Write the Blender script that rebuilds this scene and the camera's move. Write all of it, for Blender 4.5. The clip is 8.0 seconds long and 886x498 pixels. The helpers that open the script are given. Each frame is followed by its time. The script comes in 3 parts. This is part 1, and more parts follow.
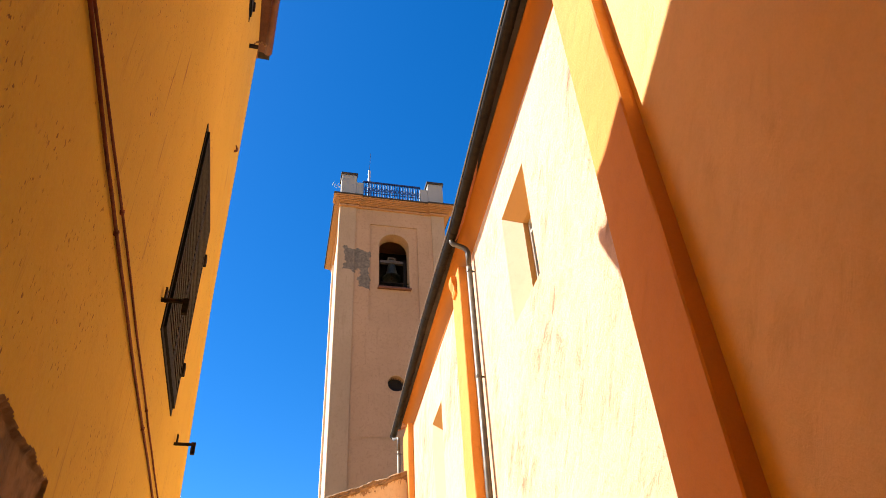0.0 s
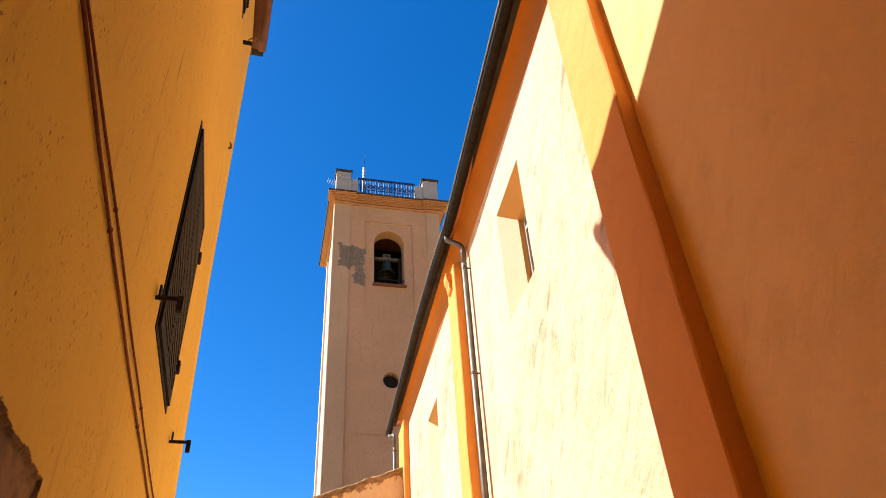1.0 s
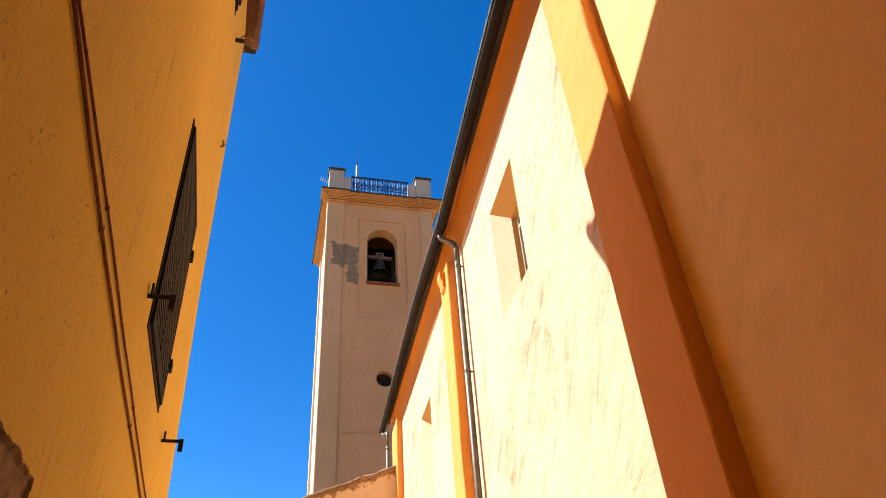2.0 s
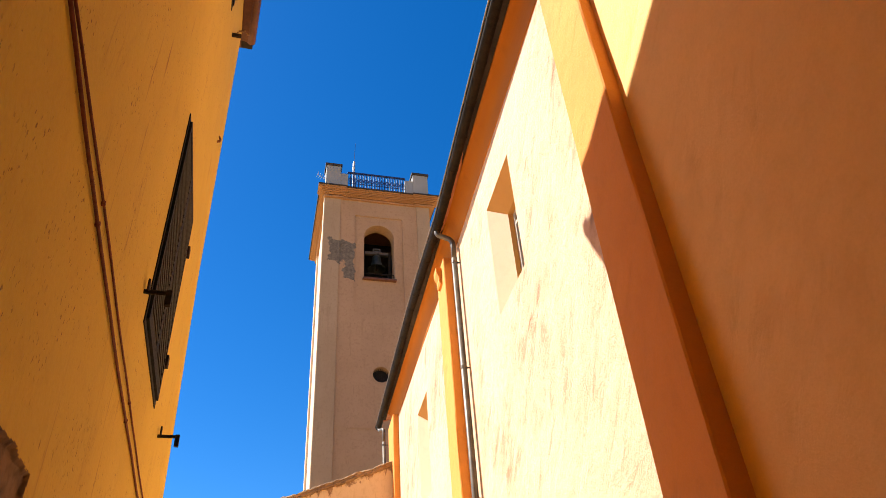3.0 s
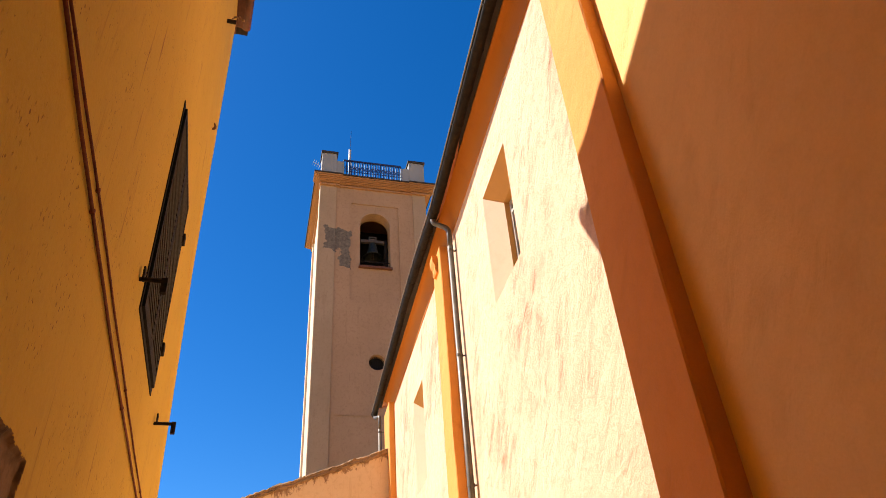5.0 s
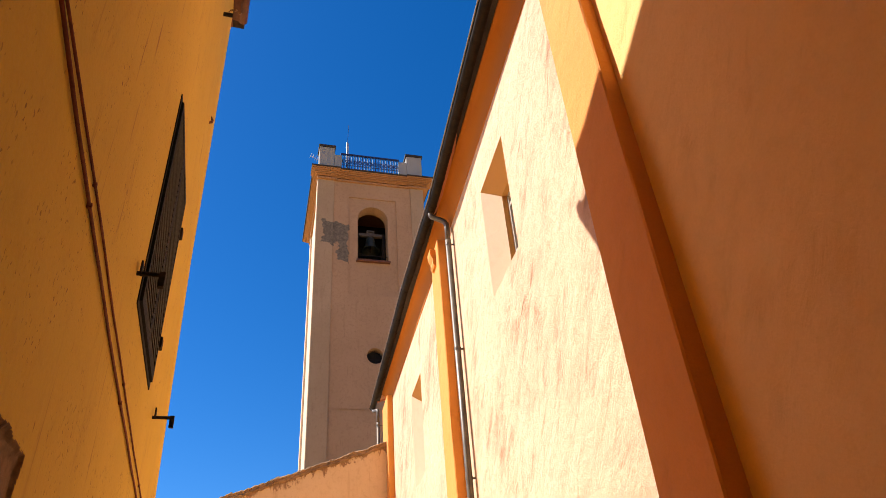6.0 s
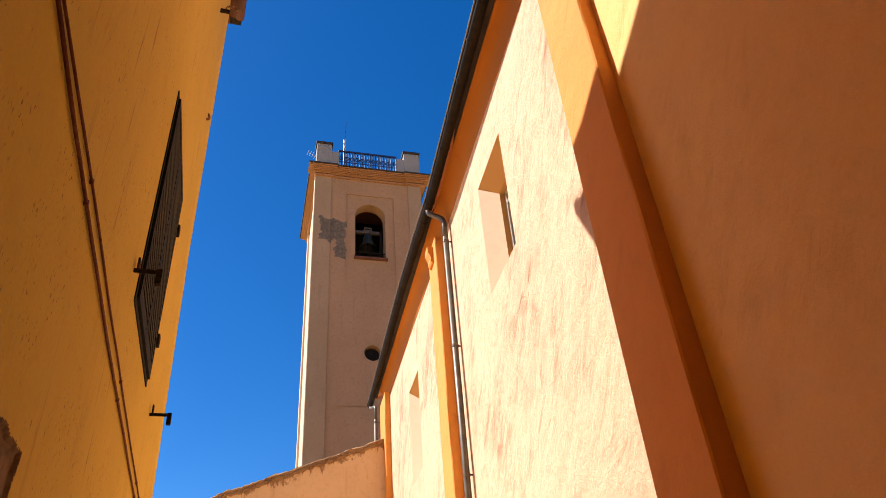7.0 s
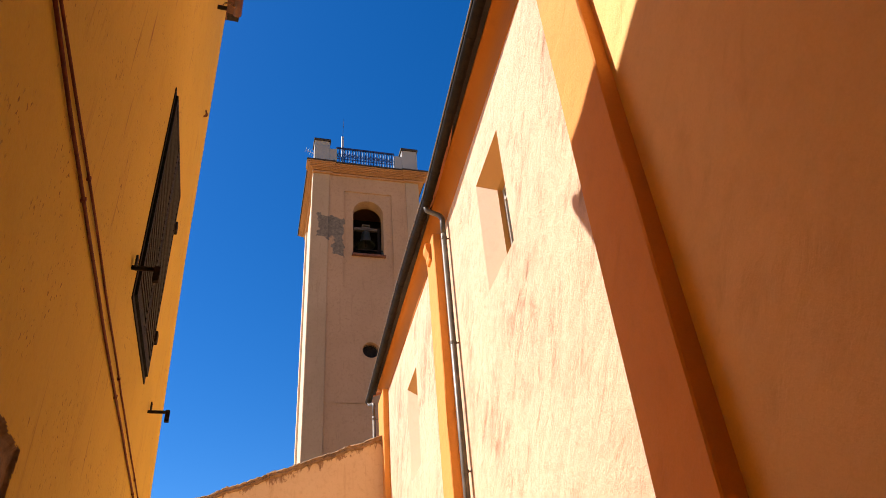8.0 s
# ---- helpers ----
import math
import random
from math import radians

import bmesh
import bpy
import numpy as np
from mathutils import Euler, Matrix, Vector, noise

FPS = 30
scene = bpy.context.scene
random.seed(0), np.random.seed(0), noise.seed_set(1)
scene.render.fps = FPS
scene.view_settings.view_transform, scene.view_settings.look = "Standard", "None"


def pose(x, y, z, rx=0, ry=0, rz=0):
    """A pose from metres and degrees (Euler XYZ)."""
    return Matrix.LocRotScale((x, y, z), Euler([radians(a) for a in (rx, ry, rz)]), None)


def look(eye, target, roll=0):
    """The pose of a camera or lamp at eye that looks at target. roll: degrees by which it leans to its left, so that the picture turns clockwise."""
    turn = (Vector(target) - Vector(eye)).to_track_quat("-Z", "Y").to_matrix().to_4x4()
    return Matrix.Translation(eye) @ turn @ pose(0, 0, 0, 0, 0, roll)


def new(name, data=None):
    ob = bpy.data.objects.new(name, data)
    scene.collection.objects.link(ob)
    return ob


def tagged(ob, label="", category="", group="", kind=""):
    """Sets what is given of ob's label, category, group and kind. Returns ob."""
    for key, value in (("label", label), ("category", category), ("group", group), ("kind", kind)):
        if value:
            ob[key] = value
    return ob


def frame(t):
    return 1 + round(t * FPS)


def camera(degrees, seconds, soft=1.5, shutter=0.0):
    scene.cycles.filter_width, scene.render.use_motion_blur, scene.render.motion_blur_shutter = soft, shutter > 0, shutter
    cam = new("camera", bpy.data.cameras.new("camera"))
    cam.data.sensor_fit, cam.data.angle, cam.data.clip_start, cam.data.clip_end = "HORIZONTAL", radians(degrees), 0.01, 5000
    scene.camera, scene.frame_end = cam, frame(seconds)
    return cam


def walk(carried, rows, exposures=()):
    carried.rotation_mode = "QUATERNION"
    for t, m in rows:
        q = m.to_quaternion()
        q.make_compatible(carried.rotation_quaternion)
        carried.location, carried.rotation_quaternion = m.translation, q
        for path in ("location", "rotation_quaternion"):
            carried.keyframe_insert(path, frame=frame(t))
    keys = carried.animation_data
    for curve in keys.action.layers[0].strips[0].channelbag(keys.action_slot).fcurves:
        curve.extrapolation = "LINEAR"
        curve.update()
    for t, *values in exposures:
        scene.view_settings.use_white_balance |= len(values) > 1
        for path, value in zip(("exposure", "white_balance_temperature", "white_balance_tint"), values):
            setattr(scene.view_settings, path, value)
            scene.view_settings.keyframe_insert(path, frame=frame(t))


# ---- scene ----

# ---------------------------------------------------------------- camera
H = 1.6          # eye height above the paving
cam = camera(66.3, 8.0, soft=0.6)
TURNS = [  # seconds, yaw, pitch, roll
    (0, -9.12, 36.91, 2.86),
    (0.5, -9.24, 36.74, 3.02),
    (1, -9.37, 36.62, 3.23),
    (1.5, -9.61, 36.56, 3.46),
    (3, -10.12, 36.11, 3.63),
    (3.5, -10.27, 35.89, 3.68),
    (4, -10.34, 35.61, 3.77),
    (4.5, -10.44, 35.39, 3.69),
    (6, -10.56, 34.55, 3.91),
    (6.5, -10.57, 34.45, 3.99),
    (7, -10.74, 34.29, 4.02),
    (7.5, -10.83, 34.18, 4.13),
    (8, -10.84, 34.02, 4.17),
]
EXPOSURE = 1.55
walk(cam, [(t, pose(0, 0, H, 90 + p, r, y)) for t, y, p, r in TURNS],
     [(t, EXPOSURE + e, 7000, g) for t, e, g in ((0, 0, 8), (1.5, -0.08, 8.5), (3, -0.16, 9), (4.5, -0.29, 11), (6, -0.42, 13.5), (8, -0.48, 14.5))])

# ---------------------------------------------------------------- light
SUN = Vector((-1.0, 0.45, 1.2)).normalized()   # towards the sun
world = bpy.data.worlds.new("sky")
scene.world = world
world.use_nodes = True
wn = world.node_tree.nodes
sky = wn.new("ShaderNodeTexSky")
sky.sky_type = "NISHITA"
sky.sun_disc = False
sky.sun_elevation = math.asin(SUN.z)
sky.sun_rotation = math.atan2(SUN.x, SUN.y)
sky.altitude = 300
sky.air_density = 0.9
sky.dust_density = 0.15
sky.ozone_density = 7.0
wn["Background"].inputs["Strength"].default_value = 0.079
deep = wn.new("ShaderNodeHueSaturation")        # clear, dry southern air
deep.inputs["Hue"].default_value = 0.505
deep.inputs["Saturation"].default_value = 1.28
world.node_tree.links.new(sky.outputs[0], deep.inputs["Color"])
world.node_tree.links.new(deep.outputs[0], wn["Background"].inputs["Color"])
lamp = bpy.data.lights.new("sun", "SUN")
lamp.energy, lamp.angle, lamp.color = 4.4, radians(0.53), (1.0, 0.955, 0.90)
sun = new("sun", lamp)
sun.matrix_world = look(SUN * 60, (0, 0, 0))


# ---------------------------------------------------------------- materials
def material(name, rough=0.9, metal=0.0):
    m = bpy.data.materials.new(name)
    m.use_nodes = True
    n, l = m.node_tree.nodes, m.node_tree.links
    b = n["Principled BSDF"]
    b.inputs["Roughness"].default_value = rough
    b.inputs["Metallic"].default_value = metal
    return m, n, l, b


def coords(n, l, scale=(1, 1, 1)):
    c = n.new("ShaderNodeTexCoord")
    mp = n.new("ShaderNodeMapping")
    mp.inputs["Scale"].default_value = scale
    l.new(c.outputs["Object"], mp.inputs["Vector"])
    return mp.outputs[0]


def noise_tex(n, l, vec, scale, detail=4.0, rough=0.55, distortion=0.0):
    t = n.new("ShaderNodeTexNoise")
    t.inputs["Scale"].default_value = scale
    t.inputs["Detail"].default_value = detail
    t.inputs["Roughness"].default_value = rough
    t.inputs["Distortion"].default_value = distortion
    l.new(vec, t.inputs["Vector"])
    return t.outputs[0]


def span(n, l, value, a, b, c=0.0, d=1.0):
    r = n.new("ShaderNodeMapRange")
    for k, v in zip(("From Min", "From Max", "To Min", "To Max"), (a, b, c, d)):
        r.inputs[k].default_value = v
    l.new(value, r.inputs["Value"])
    return r.outputs[0]


def mix(n, l, fac, a, b):
    m = n.new("ShaderNodeMix")
    m.data_type = "RGBA"
    for sock, v in ((m.inputs["Factor"], fac), (m.inputs["A"], a), (m.inputs["B"], b)):
        if isinstance(v, bpy.types.NodeSocket):
            l.new(v, sock)
        elif isinstance(v, (int, float)):
            sock.default_value = v
        else:
            sock.default_value = (*v, 1)
    return m.outputs["Result"]


def calc(n, l, op, a, b):
    m = n.new("ShaderNodeMath")
    m.operation = op
    for i, v in enumerate((a, b)):
        if isinstance(v, bpy.types.NodeSocket):
            l.new(v, m.inputs[i])
        else:
            m.inputs[i].default_value = v
    return m.outputs[0]


def bump(n, l, b, height, strength, distance):
    k = n.new("ShaderNodeBump")
    k.inputs["Strength"].default_value = strength
    k.inputs["Distance"].default_value = distance
    l.new(height, k.inputs["Height"])
    l.new(k.outputs[0], b.inputs["Normal"])


def stucco(name, base, light, dark, streak=0.5, pits=0.0, relief=0.006, tool=0.0, rough=0.92, sill=None, mottle=0.0, drips=0.0, runs=()):
    """Lime render: broad clouds, rain streaks, fine sand, and pits where it has flaked."""
    m, n, l, b = material(name, rough)
    v = coords(n, l)
    vs = coords(n, l, (1, 1, 0.16))
    big = noise_tex(n, l, v, 0.55, 3)
    mid = noise_tex(n, l, vs, 5.0, 6, 0.65, 0.6)
    fine = noise_tex(n, l, v, 55, 5, 0.7)
    col = mix(n, l, span(n, l, big, 0.35, 0.65), base, light)
    col = mix(n, l, span(n, l, mid, 0.56, 0.78, 0, streak), col, dark)
    col = mix(n, l, span(n, l, fine, 0.35, 0.75, 0, 0.16), col, dark)
    hgt = calc(n, l, "ADD", calc(n, l, "MULTIPLY", fine, 0.25), noise_tex(n, l, v, 3.2, 4, 0.5, 0.4))
    if mottle:      # trowelled patches of lean and rich lime
        blot = noise_tex(n, l, v, 8.5, 9, 0.7, 0.4)
        col = mix(n, l, span(n, l, blot, 0.50, 0.72, 0, mottle), col, dark)
        hgt = calc(n, l, "ADD", hgt, calc(n, l, "MULTIPLY", blot, 0.5))
    if drips:       # thin rain runs
        run = noise_tex(n, l, coords(n, l, (1, 1, 0.045)), 26, 4, 0.6)
        where = span(n, l, noise_tex(n, l, v, 1.7, 3), 0.45, 0.62)
        for ry, rz, reach in runs:      # rain runs gathered below a sill or along a corner: y, z and reach
            near = n.new("ShaderNodeVectorMath")
            near.operation = "DISTANCE"
            near.inputs[1].default_value = (0, ry, rz)
            l.new(v, near.inputs[0])
            where = calc(n, l, "MAXIMUM", where, span(n, l, near.outputs["Value"], reach * 0.3, reach, 1.2, 0))
        col = mix(n, l, calc(n, l, "MULTIPLY", span(n, l, run, 0.60, 0.70, 0, drips), where), col, dark)
    if tool:        # slanting trowel strokes, fine ridges, and flaking gathered below the windows: y, z and reach
        rv = n.new("ShaderNodeVectorRotate")
        rv.rotation_type = "X_AXIS"
        rv.inputs["Angle"].default_value = radians(-44)
        l.new(v, rv.inputs["Vector"])
        def slanted(sy, sz):
            mp = n.new("ShaderNodeMapping")
            mp.inputs["Scale"].default_value = (1, sy, sz)
            l.new(rv.outputs[0], mp.inputs["Vector"])
            return mp.outputs[0]
        gate = span(n, l, noise_tex(n, l, v, 1.1, 4, 0.6), 0.43, 0.64, 0, 0.85)
        for sy, sz, reach in sill or ():
            far = n.new("ShaderNodeVectorMath")
            far.operation = "DISTANCE"
            far.inputs[1].default_value = (2.1, sy, sz)
            l.new(v, far.inputs[0])
            gate = calc(n, l, "MAXIMUM", gate, span(n, l, far.outputs["Value"], reach * 0.3, reach, 1, 0))
        strokes = noise_tex(n, l, slanted(1.0, 0.42), 4.6, 8, 0.62, 0.5)
        smear = noise_tex(n, l, slanted(1.0, 0.55), 2.2, 7, 0.65, 0.5)
        cut = calc(n, l, "MULTIPLY", span(n, l, strokes, 0.50, 0.66), gate)
        wash = calc(n, l, "MULTIPLY", span(n, l, smear, 0.44, 0.66), gate)
        pale = tuple(0.5 * p + 0.5 * q for p, q in zip(base, dark))
        col = mix(n, l, calc(n, l, "MULTIPLY", wash, tool * 0.85), col, pale)
        col = mix(n, l, calc(n, l, "MULTIPLY", cut, tool * 0.62), col, dark)
        ridge = noise_tex(n, l, slanted(1.0, 0.40), 3.0, 7, 0.58, 0.8)
        hgt = calc(n, l, "ADD", hgt, calc(n, l, "MULTIPLY", ridge, 1.1))
        hgt = calc(n, l, "SUBTRACT", hgt, calc(n, l, "MULTIPLY", cut, 0.5))
    if pits:        # ragged flakes, drawn out downwards, in loose clusters
        flake = noise_tex(n, l, coords(n, l, (1, 1, 0.7)), 42, 3, 0.55, 0.3)
        speck = noise_tex(n, l, coords(n, l, (1, 1, 0.5)), 75, 2, 0.5)
        patchy = span(n, l, noise_tex(n, l, v, 2.0, 4, 0.6), 0.52, 0.64)
        sparse = span(n, l, noise_tex(n, l, v, 4.3, 3, 0.6), 0.45, 0.62)
        hole = calc(n, l, "MULTIPLY", span(n, l, flake, 0.68 - 0.06 * pits, 0.705 - 0.06 * pits), patchy)
        hole = calc(n, l, "MAXIMUM", hole, calc(n, l, "MULTIPLY", span(n, l, speck, 0.64, 0.67), sparse))
        hole = calc(n, l, "MULTIPLY", hole, 0.8)
        col = mix(n, l, hole, col, tuple(c * 0.55 for c in dark))
        hgt = calc(n, l, "SUBTRACT", hgt, calc(n, l, "MULTIPLY", hole, 0.6))
    l.new(col, b.inputs["Base Color"])
    bump(n, l, b, hgt, 0.8, relief)
    return m


def plain(name, a, c, scale=14, rough=0.6, metal=0.0, relief=0.001, gloss=0.5):
    """Paint, metal or stone with clouds and fine wear."""
    m, n, l, b = material(name, rough, metal)
    v = coords(n, l)
    b.inputs["Specular IOR Level"].default_value = gloss
    t = noise_tex(n, l, v, scale, 6, 0.65)
    f = noise_tex(n, l, v, scale * 9, 3)
    col = mix(n, l, span(n, l, t, 0.38, 0.66), a, c)
    l.new(col, b.inputs["Base Color"])
    l.new(span(n, l, f, 0.3, 0.7, max(rough - 0.12, 0.05), min(rough + 0.12, 1)), b.inputs["Roughness"])
    bump(n, l, b, f, 0.5, relief)
    return m


M_CREAM = stucco("cream_render", (0.68, 0.445, 0.295), (0.72, 0.48, 0.32), (0.24, 0.12, 0.055), 0.12, relief=0.030, tool=1.1, sill=((5.6, 4.95, 1.0), (10.3, 6.5, 1.4), (13.9, 6.5, 1.8)), mottle=0.3)
# smoother stretch of the same cream coat, tinted warmer for its shade
M_SMOOTH_SHADED = stucco("smooth_shaded_cream_render", (0.83, 0.50, 0.185), (0.88, 0.55, 0.225), (0.56, 0.28, 0.08), 0.06, relief=0.012, tool=0.6, mottle=0.14)
# jambs toned pale as lit; head and inner reveal toned dark as shaded
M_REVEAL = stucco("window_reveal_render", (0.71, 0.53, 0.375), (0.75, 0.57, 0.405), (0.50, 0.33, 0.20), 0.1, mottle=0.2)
M_REVEAL_SHADE = stucco("shaded_ochre_reveal", (0.48, 0.25, 0.07), (0.53, 0.285, 0.088), (0.32, 0.15, 0.038), 0.15, mottle=0.15)
M_APRICOT = stucco("apricot_render", (0.67, 0.262, 0.046), (0.72, 0.295, 0.060), (0.42, 0.135, 0.022), 0.10, relief=0.012, tool=0.7, mottle=0.15)
# orange deeper than the pilasters' paint: the cove's shade is in it
M_COVE_SHADE = stucco("shaded_orange_render", (0.40, 0.132, 0.011), (0.44, 0.152, 0.015), (0.27, 0.08, 0.008), 0.35)
M_AMBER = stucco("amber_render", (0.565, 0.375, 0.03), (0.62, 0.418, 0.04), (0.26, 0.115, 0.013), 0.35, pits=0.3, mottle=0.12, drips=0.8, runs=((3.76, 3.09, 0.42), (4.87, 5.74, 0.9)))
M_BARE = stucco("bare_mortar", (0.21, 0.115, 0.048), (0.36, 0.215, 0.105), (0.045, 0.022, 0.010), 0.95, relief=0.04, mottle=0.9, drips=0.9)
M_TOWER = stucco("tower_render", (0.315, 0.203, 0.118), (0.36, 0.235, 0.14), (0.205, 0.123, 0.066), 0.5, mottle=0.5, drips=0.4)


def cement_patch(m):
    """Grey cement repair, ragged in outline, near the bell opening's corner of the tower."""
    n, l = m.node_tree.nodes, m.node_tree.links
    b = n["Principled BSDF"]
    old = b.inputs["Base Color"].links[0].from_socket
    c = n.new("ShaderNodeTexCoord")
    t = n.new("ShaderNodeTexNoise")
    t.inputs["Scale"].default_value, t.inputs["Detail"].default_value = 2.6, 6
    l.new(c.outputs["Object"], t.inputs["Vector"])
    sep, wob = n.new("ShaderNodeSeparateXYZ"), n.new("ShaderNodeSeparateColor")
    l.new(c.outputs["Object"], sep.inputs[0])
    l.new(t.outputs["Color"], wob.inputs[0])
    x = calc(n, l, "ADD", sep.outputs["X"], span(n, l, wob.outputs[0], 0, 1, -0.34, 0.34))
    z = calc(n, l, "ADD", sep.outputs["Z"], span(n, l, wob.outputs[1], 0, 1, -0.42, 0.42))
    inside = None
    for cx, hx, cz, hz in ((0.74, 0.56, 17.22 + 1.6, 0.58), (1.06, 0.25, 16.4 + 1.6, 0.55)):
        d = calc(n, l, "MAXIMUM", calc(n, l, "SUBTRACT", calc(n, l, "ABSOLUTE", calc(n, l, "SUBTRACT", x, cx), 0), hx),
                 calc(n, l, "SUBTRACT", calc(n, l, "ABSOLUTE", calc(n, l, "SUBTRACT", z, cz), 0), hz))
        inside = d if inside is None else calc(n, l, "MINIMUM", inside, d)
    spots = noise_tex(n, l, c.outputs["Object"], 3.3, 4, 0.6)
    fac = calc(n, l, "MULTIPLY", span(n, l, inside, -0.02, 0.02, 1, 0), span(n, l, spots, 0.30, 0.36))
    grey = mix(n, l, span(n, l, noise_tex(n, l, c.outputs["Object"], 9, 6, 0.7), 0.35, 0.65), (0.075, 0.066, 0.05), (0.17, 0.142, 0.108))
    l.new(mix(n, l, fac, old, grey), b.inputs["Base Color"])


M_TOWER_STRIP = stucco("greyed_tower_render", (0.30, 0.218, 0.135), (0.345, 0.252, 0.162), (0.21, 0.142, 0.082), 0.5, mottle=0.4, drips=0.4)
cement_patch(M_TOWER)
cement_patch(M_TOWER_STRIP)
# lighter copy of the tower render, with sunlight put into its colour
M_TOWER_SUNLIT = stucco("sunlit_tower_render", (0.56, 0.44, 0.31), (0.62, 0.50, 0.37), (0.38, 0.26, 0.16), 0.4, drips=0.4)
M_TOWER_TRIM = stucco("tower_trim_render", (0.30, 0.155, 0.066), (0.35, 0.185, 0.085), (0.15, 0.066, 0.026), 0.6, mottle=0.4, drips=0.6)
M_WHITE = stucco("grey_white_render", (0.22, 0.235, 0.235), (0.27, 0.285, 0.285), (0.16, 0.17, 0.165), 0.5)
M_GARDEN = stucco("ochre_render", (0.62, 0.43, 0.235), (0.68, 0.48, 0.27), (0.36, 0.18, 0.075), 0.4, mottle=0.3, drips=0.4)
# near black: the shade of the gutter's underside is in this colour
M_ZINC = plain("weathered_shaded_gutter_metal", (0.006, 0.0042, 0.0026), (0.02, 0.014, 0.008), 9, 0.7, 0.0, gloss=0.15)
M_LIT_LIP = plain("sunlit_zinc_edge", (0.15, 0.13, 0.11), (0.22, 0.19, 0.16), 9, 0.45, 0.3)
M_PIPE = plain("galvanised_pipe", (0.085, 0.070, 0.050), (0.15, 0.125, 0.09), 7, 0.45, 0.2)
M_IRON = plain("black_iron", (0.014, 0.012, 0.011), (0.03, 0.02, 0.015), 30, 0.8, 0.0, gloss=0.15)
M_RUST = plain("rusty_iron", (0.10, 0.04, 0.02), (0.22, 0.09, 0.035), 25, 0.85)
M_SHUTTER = plain("dark_green_shutter_paint", (0.009, 0.0095, 0.009), (0.018, 0.018, 0.016), 20, 0.75, gloss=0.1)
M_SLAT = plain("greyed_slat_paint", (0.035, 0.035, 0.031), (0.06, 0.058, 0.05), 20, 0.7, gloss=0.2)
M_CABLE = plain("brown_cable", (0.11, 0.022, 0.008), (0.19, 0.045, 0.016), 30, 0.7, gloss=0.2)
M_TILE = plain("terracotta", (0.42, 0.16, 0.075), (0.55, 0.26, 0.13), 6, 0.85, 0, 0.003)
M_SILL = plain("dark_brick", (0.08, 0.03, 0.017), (0.13, 0.05, 0.027), 8, 0.85)
M_COPPER = plain("red_brown_gutter", (0.07, 0.022, 0.010), (0.12, 0.04, 0.017), 8, 0.6)
M_BLUE_IRON = plain("blue_railing_paint", (0.012, 0.02, 0.075), (0.024, 0.036, 0.11), 20, 0.5)
M_BRONZE = plain("green_bronze", (0.012, 0.017, 0.014), (0.03, 0.038, 0.031), 6, 0.55, 0.2)
M_WOOD = plain("grey_timber", (0.055, 0.05, 0.045), (0.10, 0.09, 0.08), 8, 0.8)
M_STONE = plain("warm_bounce_paving", (0.60, 0.37, 0.14), (0.70, 0.44, 0.18), 4, 0.85, 0, 0.004)
# black of the stone and cornice covers, also of the painted gap shade
M_CAP = plain("black_cover_and_gap_shade", (0.018, 0.014, 0.012), (0.04, 0.03, 0.024), 5, 0.85)
M_SLATE = plain("grey_cap_stone", (0.16, 0.15, 0.14), (0.25, 0.24, 0.22), 5, 0.8)
# near black stands in for unlit depth in the belfry and behind windows
M_DARK = plain("unlit_interior", (0.012, 0.011, 0.010), (0.022, 0.019, 0.017), 3, 0.95)
M_FRAME = plain("grey_window_paint", (0.36, 0.34, 0.31), (0.44, 0.42, 0.38), 12, 0.5)
M_STEEL = plain("pale_steel", (0.26, 0.28, 0.31), (0.36, 0.38, 0.40), 12, 0.5, 0.2)
M_GLASS, gn, gl, gb = material("window_glass", 0.04)
gb.inputs["Base Color"].default_value = (0.6, 0.68, 0.68, 1)
gb.inputs["Transmission Weight"].default_value = 1.0


def stained_top(m, rise, level):
    """Brown weathering that runs down from the sloped top edge of the garden wall."""
    n, l = m.node_tree.nodes, m.node_tree.links
    b = n["Principled BSDF"]
    old = b.inputs["Base Color"].links[0].from_socket
    v = coords(n, l)
    sp = n.new("ShaderNodeSeparateXYZ")
    l.new(v, sp.inputs[0])
    drop = calc(n, l, "SUBTRACT", calc(n, l, "ADD", calc(n, l, "MULTIPLY", sp.outputs["X"], rise), level), sp.outputs["Z"])
    rag = span(n, l, noise_tex(n, l, coords(n, l, (1, 1, 0.35)), 4.5, 7, 0.7, 0.6), 0.3, 0.72, -0.08, 0.42)
    fac = span(n, l, calc(n, l, "SUBTRACT", drop, rag), -0.04, 0.03, 0.9, 0)
    tone = mix(n, l, span(n, l, noise_tex(n, l, v, 13, 6, 0.7), 0.35, 0.65), (0.15, 0.065, 0.025), (0.33, 0.17, 0.075))
    l.new(mix(n, l, fac, old, tone), b.inputs["Base Color"])


stained_top(M_GARDEN, 0.335, 5.51 + H)


# ---------------------------------------------------------------- shapes
def thing(name, m, label, category, group="", kind=""):
    ob = new(name)
    ob.empty_display_size = 0.2
    ob.matrix_basis = m
    return tagged(ob, label, category, group, kind)


def part(name, bm, mat, parent=None, label="", smooth=False):
    me = bpy.data.meshes.new(name)
    bmesh.ops.recalc_face_normals(bm, faces=bm.faces)
    for fc in bm.faces:
        fc.smooth = smooth
    bm.to_mesh(me)
    bm.free()
    for mt in (mat if isinstance(mat, (list, tuple)) else [mat]):
        me.materials.append(mt)
    ob = new(name, me)
    ob.parent = parent
    return tagged(ob, label)


def share(name, me, parent, m=Matrix()):
    ob = new(name, me)
    ob.parent = parent
    ob.matrix_basis = m
    return ob


